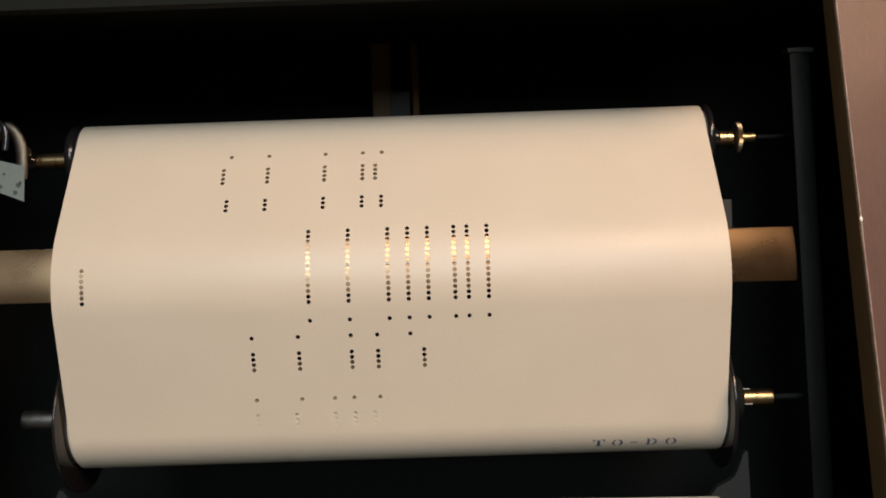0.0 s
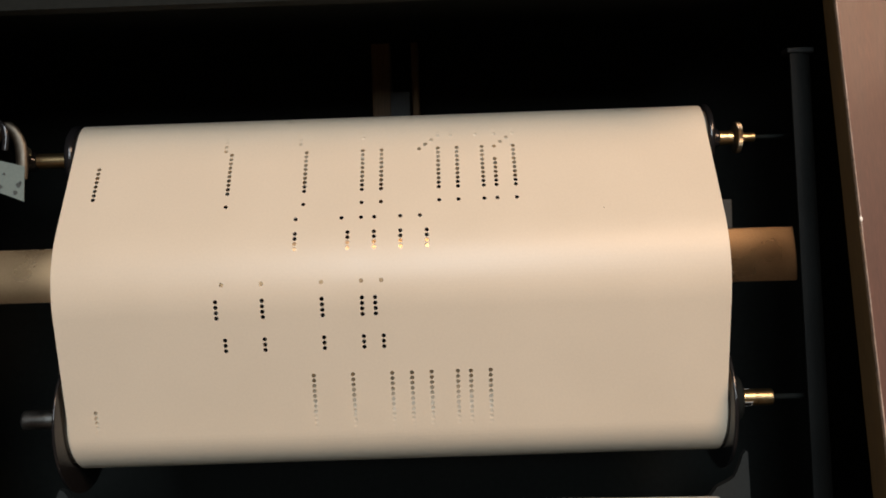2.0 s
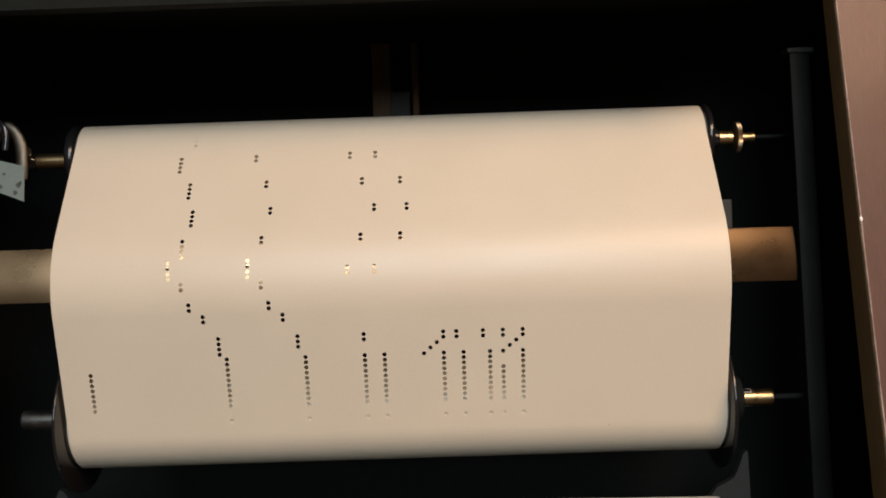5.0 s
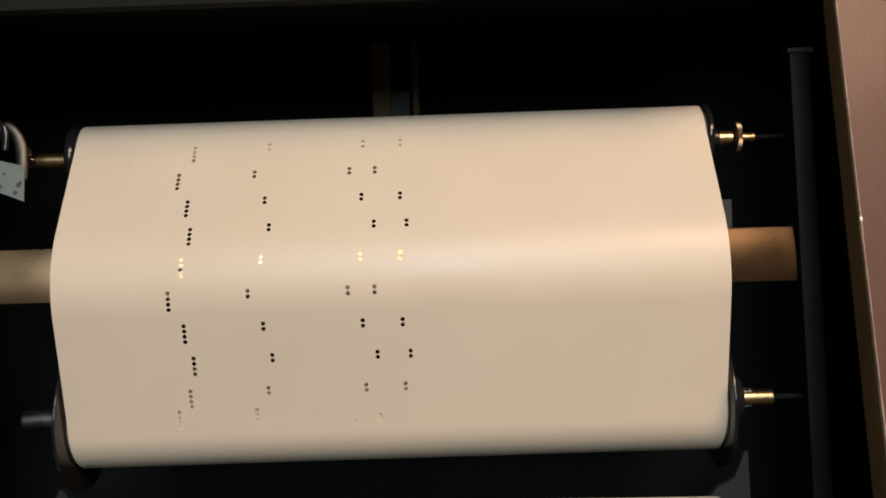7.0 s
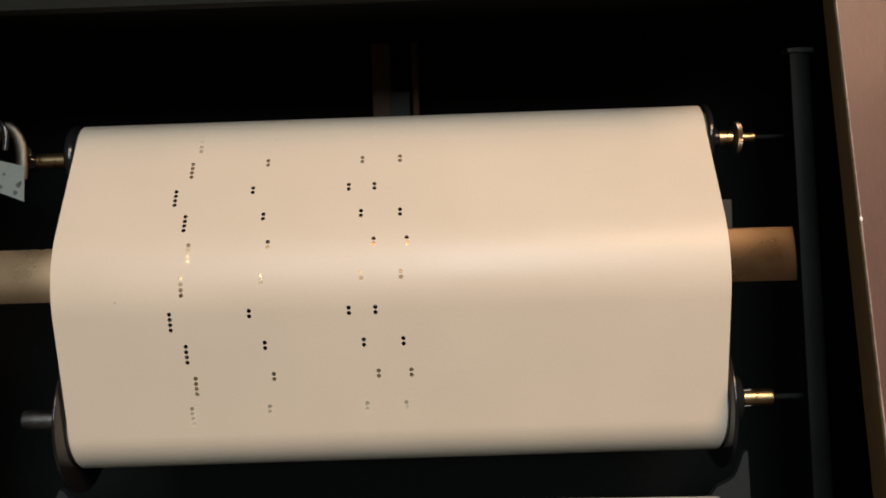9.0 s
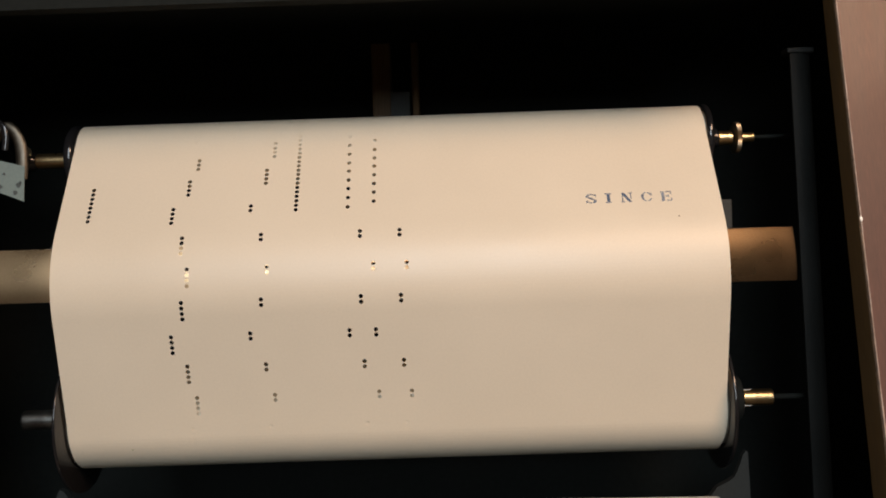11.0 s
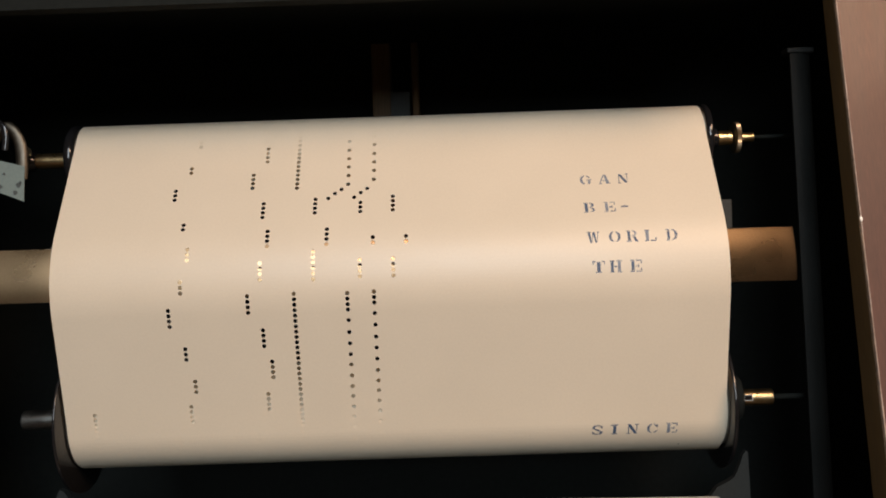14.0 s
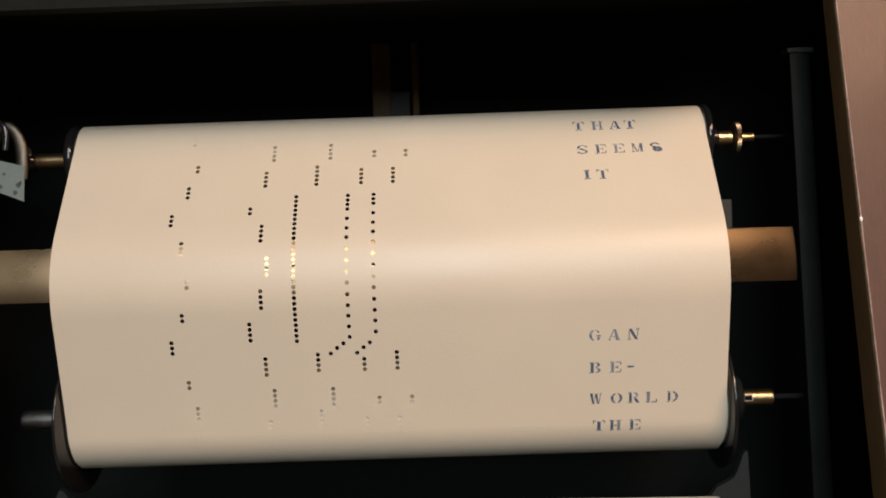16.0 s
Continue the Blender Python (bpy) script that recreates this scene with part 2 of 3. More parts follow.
punch(-564.0, 1, "-3")
punch(-566.5, 1, "-7")
punch(-568.4, 3, "-34")
punch(-568.9, 1, "-3")
punch(-572.0, 2, "-22")
punch(-574.9, 4, "-7")
punch(-576.2, 3, "-3")
punch(-582.8, 3, "-32")
punch(-588.7, 4, "-20 -5 0")
punch(-589.8, 5, "-12")
punch(-595.6, 2, "-31")
punch(-600.8, 2, "-3 2")
punch(-602.8, 4, "-19 -10")
punch(-610.2, 2, "-32")
# ---- lettering: stencil capitals in a unit square, made of plain strokes ----
def bar(x0, y0, x1, y1):
    return [[(x0, y0), (x1, y0), (x1, y1), (x0, y1)]]


def lean(b0, b1, t0, t1, y0=0.0, y1=1.0):
    return [[(b0, y0), (b1, y0), (t1, y1), (t0, y1)]]


def bow(cx, cy, rx, ry, thick, thin, a0, a1, n=8):
    out = []
    for k in range(n):
        q = []
        for a, inner in ((a0 + (a1 - a0) * k / n, 0), (a0 + (a1 - a0) * (k + 1) / n, 0), (a0 + (a1 - a0) * (k + 1) / n, 1), (a0 + (a1 - a0) * k / n, 1)):
            a = radians(a)
            q.append((cx + (rx - thick * inner) * math.cos(a), cy + (ry - thin * inner) * math.sin(a)))
        out.append(q)
    return out


GLYPHS = {
    "I": bar(.36, .1, .64, .9) + bar(.2, 0, .8, .1) + bar(.2, .9, .8, 1),
    "T": bar(.36, .1, .64, .92) + bar(.2, 0, .8, .1) + bar(0, .9, .28, 1) + bar(0, .7, .1, .9) + bar(.72, .9, 1, 1) + bar(.9, .7, 1, .9),
    "H": bar(.1, .1, .34, .9) + bar(0, 0, .42, .1) + bar(0, .9, .42, 1) + bar(.66, .1, .9, .9) + bar(.58, 0, 1, .1) + bar(.58, .9, 1, 1) + bar(.4, .44, .6, .56),
    "E": bar(.1, .1, .36, .9) + bar(0, 0, .36, .1) + bar(0, .9, .36, 1) + bar(.44, .9, .94, 1) + bar(.84, .7, .94, .9) + bar(.44, 0, .94, .1) + bar(.84, .1, .94, .3) + bar(.44, .45, .62, .55) + bar(.62, .36, .7, .64),
    "L": bar(.1, .1, .36, .9) + bar(0, .9, .46, 1) + bar(0, 0, .36, .1) + bar(.46, 0, .95, .1) + bar(.85, .1, .95, .32),
    "N": bar(.12, 0.1, .2, .84) + bar(0, 0, .34, .1) + lean(.66, .94, .04, .34) + bar(.8, .3, .88, .9) + bar(.66, .9, 1, 1),
    "S": bow(.5, .72, .42, .28, .17, .12, 15, 100) + bow(.5, .72, .44, .28, .24, .12, 108, 200) + bow(.5, .28, .44, .28, .24, .12, -72, 20) + bow(.5, .28, .42, .28, .17, .12, 190, 280) + lean(.58, .92, .08, .42, .36, .64) + bar(.82, .68, .92, .92) + bar(.08, .08, .18, .32),
    "C": bow(.5, .5, .46, .5, .24, .1, 100, 260) + bow(.5, .5, .44, .5, .14, .1, 20, 80) + bow(.5, .5, .44, .5, .1, .1, -75, -25) + bar(.84, .62, .94, .9),
    "G": bow(.48, .5, .46, .5, .24, .1, 100, 260) + bow(.5, .5, .42, .5, .14, .1, 25, 80) + bar(.66, .04, .9, .42) + bar(.58, .42, 1, .5),
    "O": bow(.5, .5, .48, .5, .24, .1, 105, 255) + bow(.5, .5, .48, .5, .24, .1, -75, 75),
    "D": bar(.1, .1, .34, .9) + bar(0, 0, .34, .1) + bar(0, .9, .34, 1) + bow(.42, .5, .54, .5, .25, .1, -82, 82, 12),
    "B": bar(.1, .1, .36, .9) + bar(0, 0, .36, .1) + bar(0, .9, .36, 1) + bow(.46, .75, .4, .25, .2, .09, -85, 85) + bow(.46, .26, .46, .26, .22, .09, -85, 85),
    "R": bar(.1, .1, .34, .9) + bar(0, 0, .42, .1) + bar(0, .9, .34, 1) + bow(.44, .74, .42, .26, .2, .09, -85, 85) + lean(.7, .98, .46, .72, 0, .46),
    "A": lean(.0, .1, .42, .52) + lean(.62, .92, .4, .62) + bar(0, 0, .26, .09) + bar(.54, 0, 1, .09) + bar(.3, .28, .6, .37),
    "M": bar(.08, .1, .16, .9) + bar(0, 0, .26, .1) + lean(.4, .52, .02, .26) + lean(.48, .54, .74, .82) + bar(.72, .1, .94, .9) + bar(.66, 0, 1, .1) + bar(.74, .9, 1, 1),
    "W": lean(.24, .38, .04, .26) + lean(.36, .4, .46, .54) + lean(.64, .78, .42, .64) + lean(.74, .78, .88, .94) + bar(0, .9, .32, 1) + bar(.8, .9, 1, 1),
    "-": bar(.1, .42, .8, .58),
    "*": bow(.66, .26, .44, .30, .44, .30, 0, 360, 16) + bow(.5, .72, .42, .28, .17, .14, 15, 100) + bow(.5, .72, .46, .28, .26, .14, 100, 200) + lean(.40, .98, .06, .42, .36, .62),
}
LETTERS = []  # one list of strokes a letter: (faded or not, polygon in (x, place along the roll))
LETTER_W, LETTER_H = 0.0053, 0.0050
wear = random.Random(5)


def stencil(text, places, middle):
    """text, the middles of its letters across the roll in mm, and its place along the roll in mm."""
    for ch, x in zip(text, places):
        x0, q0 = (x + 0.2) / 1000, middle / 1000
        strokes = []
        LETTERS.append(strokes)
        for poly in GLYPHS.get(ch, []):
            mx, my = sum(x for x, _ in poly) / 4, sum(y for _, y in poly) / 4
            thin = wear.uniform(0.78, 0.98)
            faded = int(wear.random() < 0.42 and ch != "*")
            strokes.append((faded, [(x0 + (mx + (x - mx) * thin - 0.5) * LETTER_W, q0 - (my + (y - my) * (0.5 + thin / 2) - 0.5) * LETTER_H) for x, y in poly]))


stencil("TO-DO", (87.8, 96.0, 103.4, 111.1, 119.5), 77.5)
stencil("SINCE", (87.3, 94.8, 102.6, 111.2, 119.7), -396.3)
stencil("THE", (87.9, 95.0, 103.6), -469.4)
stencil("WORLD", (86.4, 95.4, 102.9, 110.5, 119.5), -482.0)
stencil("BE-", (86.3, 95.0, 101.5), -496.3)
stencil("GAN", (86.0, 94.3, 102.3), -510.9)
stencil("IT", (87.0, 93.9), -584.8)
stencil("SEEM*", (86.4, 94.7, 102.8, 110.9, 118.9), -598.7)
stencil("THAT", (85.9, 94.4, 102.6, 109.2), -612.2)
# specks in the paper: (x mm, place along the roll mm, size mm, brown or pale)
SPECKS = ((123.8, -386.0, 0.8, 0), (-116.0, -288.8, 1.1, 1), (92.2, -94.1, 0.5, 0))
SPECK_POLYS = [[(tone, [((x + 0.5 * d * math.cos(a)) / 1000, (q + 0.5 * d * math.sin(a)) / 1000) for a in (k * math.pi / 3 for k in range(6))])] for x, q, d, tone in SPECKS]


def clip_band(poly, lo, hi):
    """The part of a convex polygon that lies in lo <= q <= hi."""
    for edge, sign in ((lo, 1), (hi, -1)):
        out = []
        for (xa, qa), (xb, qb) in zip(poly, poly[1:] + poly[:1]):
            da, db = sign * (qa - edge), sign * (qb - edge)
            if da >= 0:
                out.append((xa, qa))
            if da * db < 0:
                k = da / (da - db)
                out.append((xa + (xb - xa) * k, qa + (qb - qa) * k))
        poly = out
        if len(poly) < 3:
            return []
    return poly


# ---- the paper: narrow rigid cross strips that follow one another along the way ----
STRIP, LAP = 0.0015, 0.00018
FIRST, LAST = -(run(16) + 0.185), 0.275


def strip_mesh(q0, q1):
    """One cross strip with its share of the holes, and a thin lap that tucks under the next strip."""
    verts, faces, uvs = [], [], []
    lo = q0 - LAP
    near = [(x, q) for x, q in HOLES if lo - HOLE_R < q < q1 + HOLE_R]
    cuts = {-HALF, HALF}
    spans = []
    for x, q in near:
        xs = [x + HOLE_R * math.cos(math.pi * k / 8) for k in range(9)]
        cuts.update(xs)
        spans.append((x, q))
    cuts = sorted(cuts)
    mid = (q0 + q1) / 2

    def quad(xa, xb, la, lb, ha, hb):
        """Between xa and xb, from the place l to the place h at either end."""
        if max(ha - la, hb - lb) < 1e-7:
            return
        n = len(verts)
        for x, q in ((xa, la), (xa, ha), (xb, hb), (xb, lb)):
            drop = 0.00003 * max(0.0, (q0 - q)) / LAP
            verts.append((x, mid - q, -drop))
            uvs.append((x, q))
        faces.append((n, n + 1, n + 2, n + 3))

    for xa, xb in zip(cuts, cuts[1:]):
        xm = (xa + xb) / 2
        gaps = []
        for x, q in spans:
            if abs(xm - x) < HOLE_R:
                gaps.append((q, math.sqrt(max(0, HOLE_R ** 2 - (xa - x) ** 2)), math.sqrt(max(0, HOLE_R ** 2 - (xb - x) ** 2))))
        for band_lo, band_hi in ((lo, q0), (q0, q1)):
            la = lb = band_lo
            for q, ga, gb in sorted(gaps):
                ha, hb = min(max(q - ga, la), band_hi), min(max(q - gb, lb), band_hi)
                quad(xa, xb, la, lb, ha, hb)
                la, lb = max(la, min(q + ga, band_hi)), max(lb, min(q + gb, band_hi))
            quad(xa, xb, la, lb, band_hi, band_hi)
    return verts, faces, uvs


def make_mesh(name, verts, faces, uvs, mat):
    me = bpy.data.meshes.new(name)
    me.from_pydata(verts, [], faces)
    layer = me.uv_layers.new(name="sheet")
    for loop in me.loops:
        layer.data[loop.index].uv = uvs[loop.vertex_index]
    me.materials.append(mat)
    return me


def flat_polys(name, polys, q0, q1, lift, mats, parent, label):
    """The share of one mark that falls on the strip from q0 to q1."""
    verts, faces, uvs, slots = [], [], [], []
    mid = (q0 + q1) / 2
    for slot, poly in polys:
        qs = [q for _, q in poly]
        if max(qs) <= q0 or min(qs) >= q1:
            continue
        cut = clip_band(poly, q0, q1)
        if len(cut) < 3:
            continue
        n = len(verts)
        for x, q in cut:
            verts.append((x, mid - q, lift))
            uvs.append((x, q))
        faces.append(tuple(range(n, n + len(cut))))
        slots.append(slot)
    if faces:
        me = make_mesh(name, verts, faces, uvs, mats[0])
        for mat in mats[1:]:
            me.materials.append(mat)
        for face, slot in zip(me.polygons, slots):
            face.material_index = slot
        ob = new(name, me)
        ob.parent = parent
        ob["label"] = label


paper_roll = thing("paper_roll", "cream perforated music roll paper running over a brass tracker bar", "paper roll")
STRIPS = []


def make_paper():
    for k in range(int((LAST - FIRST) / STRIP)):
        q0 = FIRST + k * STRIP
        q1 = q0 + STRIP
        me = make_mesh("paper_strip", *strip_mesh(q0, q1), PAPER)
        ob = new("paper_strip", me)
        ob.parent = paper_roll
        for strokes in LETTERS:
            flat_polys("letter", strokes, q0, q1, 0.00003, (INK, FADED_INK), ob, "blue stencilled capital letter")
        for spot in SPECK_POLYS:
            flat_polys("speck", spot, q0, q1, 0.00003, (FOXING, PALE_STAIN), ob, "small speck in the paper")
        STRIPS.append((ob, (q0 + q1) / 2))


make_paper()


def skew(s, t):
    """The sheet lies a little askew between the supply roll and the bar, in radians."""
    over = min(1.0, max(0.0, -s / 0.035)) * min(1.0, max(0.0, (0.095 + s) / 0.03))
    return 0.005 * over * float(np.interp(t, (0, 9, 11.5, 13.5, 14, 15, 16), (0.4, 0.5, 0.9, 1.3, 1.4, 1.0, 0.9)))


def strip_pose(s, x, t):
    a, b = way(s - STRIP / 2), way(s + STRIP / 2)
    d = (b - a) / np.hypot(*(b - a))
    m = (a + b) / 2
    flat = Matrix(((1, 0, 0, x), (0, -d[0], d[1], m[0]), (0, -d[1], -d[0], m[1]), (0, 0, 0, 1)))
    return flat @ Matrix.Rotation(skew(s, t), 4, "Z")


# ---- tracker bar ----
def tracker_bar():
    ob = thing("tracker_bar", "brushed brass tracker bar with a row of small ports", "tracker bar", (0, 0.0003, 0.0004))
    ob.rotation_euler = (0, radians(0.16), 0)
    x0, x1, back = -0.235, 0.1708, 0.020
    bm = bmesh.new()
    prof = []
    rb = RB - 0.00012
    for k in range(25):
        a = 0.386 - 0.478 * k / 24
        prof.append((YB - rb * math.cos(a), ZB + rb * math.sin(a)))
    top, low = prof[0], prof[-1]
    head = [(back, top[1] - 0.001), (top[0] + 0.004, top[1] - 0.0002), (top[0] + 0.0015, top[1] + 0.0002)]
    tail = [(low[0] + 0.0015, low[1] - 0.0002), (low[0] + 0.004, low[1] + 0.0002), (back, low[1] + 0.001)]
    prof = head + prof + tail
    rings = [[bm.verts.new((x, y, z)) for y, z in prof] for x in (x0, x1 - 0.0006, x1)]
    for v in rings[2]:
        v.co.y += 0.0004
    for a, b in zip(rings, rings[1:]):
        for i in range(len(prof)):
            j = (i + 1) % len(prof)
            bm.faces.new((a[i], a[j], b[j], b[i]))
    bm.faces.new(rings[0])
    bm.faces.new(rings[-1][::-1])
    bmesh.ops.recalc_face_normals(bm, faces=bm.faces)
    part("bar_body", bm, BRASS, ob, smooth=True)
    # ports: short solid blocks, one to a track; their black paints the shade inside
    a = 0.163
    y, z = YB - (RB - 0.00014) * math.cos(a), ZB + (RB - 0.00014) * math.sin(a)
    me = None
    for c in range(-51, 51):
        if me is None:
            bm = box(-0.00085, 0.00085, -0.00002, 0.001, -0.0007, 0.0007)
            p = part("port", bm, HOLE_SHADE, ob)
            me = p.data
        else:
            p = new("port", me)
            p.parent = ob
        p.matrix_local = Matrix.Translation(((TRACK_0 + TRACK * c) / 1000, y, z)) @ Matrix.Rotation(-a, 4, "X")
    return ob


tracker_bar()


# ---- spools ----
def spool(name, label, y, z, core_r, flange_r, thick, gap):
    """flange_r, thick: the flanges' radii and thicknesses, left and right."""
    ob = thing(name, label, "spool", (0, y, z))
    part("core", lathe([(-HALF - gap, core_r), (HALF + gap, core_r)], 64), ROLL_CORE, ob, "wound cream paper core", smooth=True)
    for side, t, r in zip((-1, 1), thick, flange_r):
        x0 = side * (HALF + gap)
        bm = lathe(rounded(0, t, r, t * 0.42), 96)
        f = part("flange", bm, BAKELITE, ob, "glossy black flange", smooth=True)
        f.location.x = x0 if side > 0 else x0 - t
    return ob


supply = spool("supply_spool", "music roll spool with black flanges and brass spindle ends", Y1, Z1, R1 - 0.0023, (0.0162, 0.0162), (0.0050, 0.0033), 0.0012)
part("bushing", lathe([(0.1476, 0.0046), (0.1522, 0.0046), (0.1530, 0.0038)], 32), BAKELITE, supply, "small black bushing", smooth=True)
part("spindle_end", lathe([(0.153, 0.0034), (0.1592, 0.0034), (0.1597, 0.0028)], 32), YELLOW_BRASS, supply, "brass spindle end", smooth=True)
part("thumb_nut", lathe([(0.1602, 0.0062), (0.1606, 0.0073), (0.1625, 0.0073), (0.1629, 0.0062)], 128, knurl=0.03), KNURL, supply, "knurled brass thumb nut")
part("drive_pin", lathe([(0.1605, 0.0022), (0.1694, 0.0022), (0.1700, 0.0016)], 24), YELLOW_BRASS, supply, "brass drive pin", smooth=True)
part("drive_rod", lathe([(0.1700, 0.0010), (0.1880, 0.0010)], 16), BLACK, supply, "dark drive rod", smooth=True)
part("spindle_end", lathe([(-0.1672, 0.0032), (-0.1668, 0.0036), (-0.1495, 0.0036)], 32), YELLOW_BRASS, supply, "brass spindle end", smooth=True)
part("collar", lathe([(-0.1745, 0.0030), (-0.1735, 0.0043), (-0.1712, 0.0051), (-0.1690, 0.0046), (-0.1672, 0.0034)], 32), BAKELITE, supply, "glossy black collar", smooth=True)

take_up = spool("take_up_spool", "take-up spool with wide black flanges and metal axle ends", Y2, Z2, R2 - 0.0018, (0.0335, 0.0312), (0.0014, 0.0018), 0.0012)
part("axle_end", lathe([(0.148, 0.0037), (0.1700, 0.0037), (0.1706, 0.0031)], 40), YELLOW_BRASS, take_up, "bright brass axle end", smooth=True)
part("hub", lathe(rounded(0.1462, 0.1554, 0.0100, 0.0015), 48), BLACK, take_up, "black hub of the flange", smooth=True)
for y0, y1, out in ((-0.00378, -0.0034, -0.00012), (0.0034, 0.00378, 0.00012)):
    rim = part("slot_rim", box(0.1566, 0.1606, y0, y1, -0.0014, 0.0014), PLATE_EDGE, take_up, "bright rim of the slot")
    # solid block: the shade within the slot is put into its colour
    part("axle_slot", box(0.1570, 0.1602, y0 + out, y1 + out, -0.0010, 0.0010), HOLE_SHADE, rim, "slot in the axle end, its shade painted dark")
part("axle_rod", lathe([(0.1706, 0.0013), (0.190, 0.0013)], 20), BLACK, take_up, "thin dark rod", smooth=True)
part("axle_end", lathe(rounded(-0.1728, -0.149, 0.0044, 0.0015), 40), STEEL, take_up, "grey steel axle end", smooth=True)
part("collar", lathe(rounded(-0.1530, -0.1452, 0.0052, 0.0008), 32), BAKELITE, take_up, "black collar beside the flange", smooth=True)


# ---- spool box ----
def structure(name, bm, mat, label, bevel=0.0):
    return tagged(part(name, bm, mat, bevel=bevel), label, name.split("_")[0], kind="structure")


structure("box_back", box(-0.29, 0.30, 0.150, 0.162, -0.30, 0.30), BLACK, "matt black back board of the spool box")
# board out of view, added to block light and darken the paper's top edge
structure("box_lip", box(-0.275, 0.172, -0.034, -0.0265, 0.0968, 0.1130), BLACK, "unseen matt black board added to shade the paper's top")
structure("box_top", box(-0.29, 0.30, 0.0, 0.150, 0.113, 0.125), BLACK, "matt black top board of the spool box")
structure("box_bottom", box(-0.29, 0.30, 0.0, 0.150, -0.262, -0.25), BLACK, "matt black bottom board of the spool box")
structure("box_side_left", box(-0.287, -0.275, 0.0, 0.150, -0.25, 0.113), BLACK, "matt black side board of the spool box")
structure("box_side_right", box(0.235, 0.247, 0.03, 0.150, -0.25, 0.113), BLACK, "matt black side board of the spool box")

rail = thing("side_rail", "satin black upright rail beside the tracker bar", "rail", (0, 0, 0))
bm = bmesh.new()
prof = [(0.0009, 0.0240)] + [(0.0010 + 0.0118 * math.sin(t), 0.0332 - 0.0100 * math.cos(t)) for t in (k * math.pi / 20 for k in range(11))] + [(0.0128, 0.036)]
rings = []
for z, x0 in ((-0.245, 0.1848), (0.0800, 0.1781), (0.0812, 0.1783)):
    rings.append([bm.verts.new((x0 + x * (0.97 if z > 0.083 else 1), y + (0.001 if z > 0.083 else 0), z)) for x, y in prof])
for p, q in zip(rings, rings[1:]):
    for k in range(len(prof)):
        n = (k + 1) % len(prof)
        bm.faces.new((p[k], p[n], q[n], q[k]))
bm.faces.new(rings[0][::-1])
bm.faces.new(rings[-1])
bmesh.ops.recalc_face_normals(bm, faces=bm.faces)
part("rail_body", bm, RAIL_BLACK, rail, smooth=True)
part("rail_cap", box(0.1784, 0.1905, 0.0245, 0.0330, 0.0814, 0.0842), RAIL_BLACK, rail, "dull black end cap", bevel=0.0008)

guide = thing("guide_post", "dark brown wooden guide post behind the paper", "post", (0, 0.118, 0.05))
part("upright", box(-0.0139, -0.0035, 0.0, 0.020, -0.085, 0.0730), BOX_WOOD, guide, bevel=0.001)
part("upright", box(0.0078, 0.0116, 0.0, 0.020, -0.085, 0.0730), BOX_WOOD, guide, bevel=0.001)
part("web", box(-0.0035, 0.0078, 0.012, 0.020, -0.085, 0.0730), BLACK, guide, "black inner board")
part("plate", box(-0.0033, 0.0068, -0.010, -0.008, -0.085, 0.0345), GREY_PLATE, guide, "grey metal plate")

bracket = thing("bar_bracket", "small grey bracket above the tracker bar", "bracket", (0.1490, 0.030, 0.0))
part("bracket_plate", box(-0.001, 0.0044, 0.0, 0.004, 0.002, 0.0178), GREY_PLATE, bracket, bevel=0.0006)

side_plate = thing("side_plate", "dull grey metal side plate behind the take-up spool", "plate", (0, 0.072, 0))
part("plate_body", slab([(0.1500, -0.25), (0.1735, -0.25), (0.1699, -0.1060), (0.1689, -0.1050), (0.1672, -0.1075), (0.1655, -0.1125), (0.1629, -0.1180), (0.1594, -0.1203), (0.1543, -0.1226), (0.1500, -0.1280)], 0.004), GREY_PLATE, side_plate)
far_plate = thing("side_plate", "dull grey metal side plate behind the take-up spool", "plate", (0, 0.072, 0))
part("plate_body", slab([(-0.1765, -0.25), (-0.150, -0.25), (-0.150, -0.1280), (-0.1660, -0.1210), (-0.1709, -0.1148), (-0.1729, -0.1141), (-0.1748, -0.1185)], 0.004), GREY_PLATE, far_plate)

ledge = thing("front_plate", "pale metal edged plate under the take-up spool", "plate", (0.1347, 0.0, -0.1081))
lip = [(-0.285, -0.14), (0.0022, -0.14), (0.0022, -0.0024)]
lip += [(-0.0008 + 0.003 * math.cos(t), -0.0026 + 0.0026 * math.sin(t)) for t in (k * math.pi / 12 for k in range(1, 7))]
lip += [(-0.135, 0.0), (-0.285, 0.0)]
part("plate_body", slab(lip, 0.0025), PLATE_EDGE, ledge)
ledge.rotation_euler = (0, radians(0.9), 0)


# ---- chuck lever and card by the supply spool ----
lever = thing("chuck_lever", "bent nickel chuck lever beside the supply spool", "lever", (0, 0, 0))
part("arm", tube([(-0.1790, 0.030, 0.0560), (-0.1768, 0.030, 0.0592), (-0.1745, 0.030, 0.0612), (-0.1722, 0.030, 0.0612), (-0.1700, 0.030, 0.0593), (-0.1682, 0.030, 0.0563),
                  (-0.1671, 0.030, 0.0530), (-0.1667, 0.030, 0.0495), (-0.1667, 0.030, 0.0455), (-0.1670, 0.030, 0.0410), (-0.1674, 0.030, 0.0380)], 0.0029, flat=0.5), NICKEL, lever, smooth=True)
part("spring_strip", tube([(-0.1840, 0.022, 0.0480), (-0.1775, 0.022, 0.0560), (-0.1745, 0.022, 0.0605), (-0.1722, 0.022, 0.0622), (-0.1704, 0.022, 0.0600), (-0.1699, 0.022, 0.0560), (-0.1706, 0.022, 0.0500)],
                          0.0015, flat=0.6), BAKELITE, lever, "dark steel spring", smooth=True)
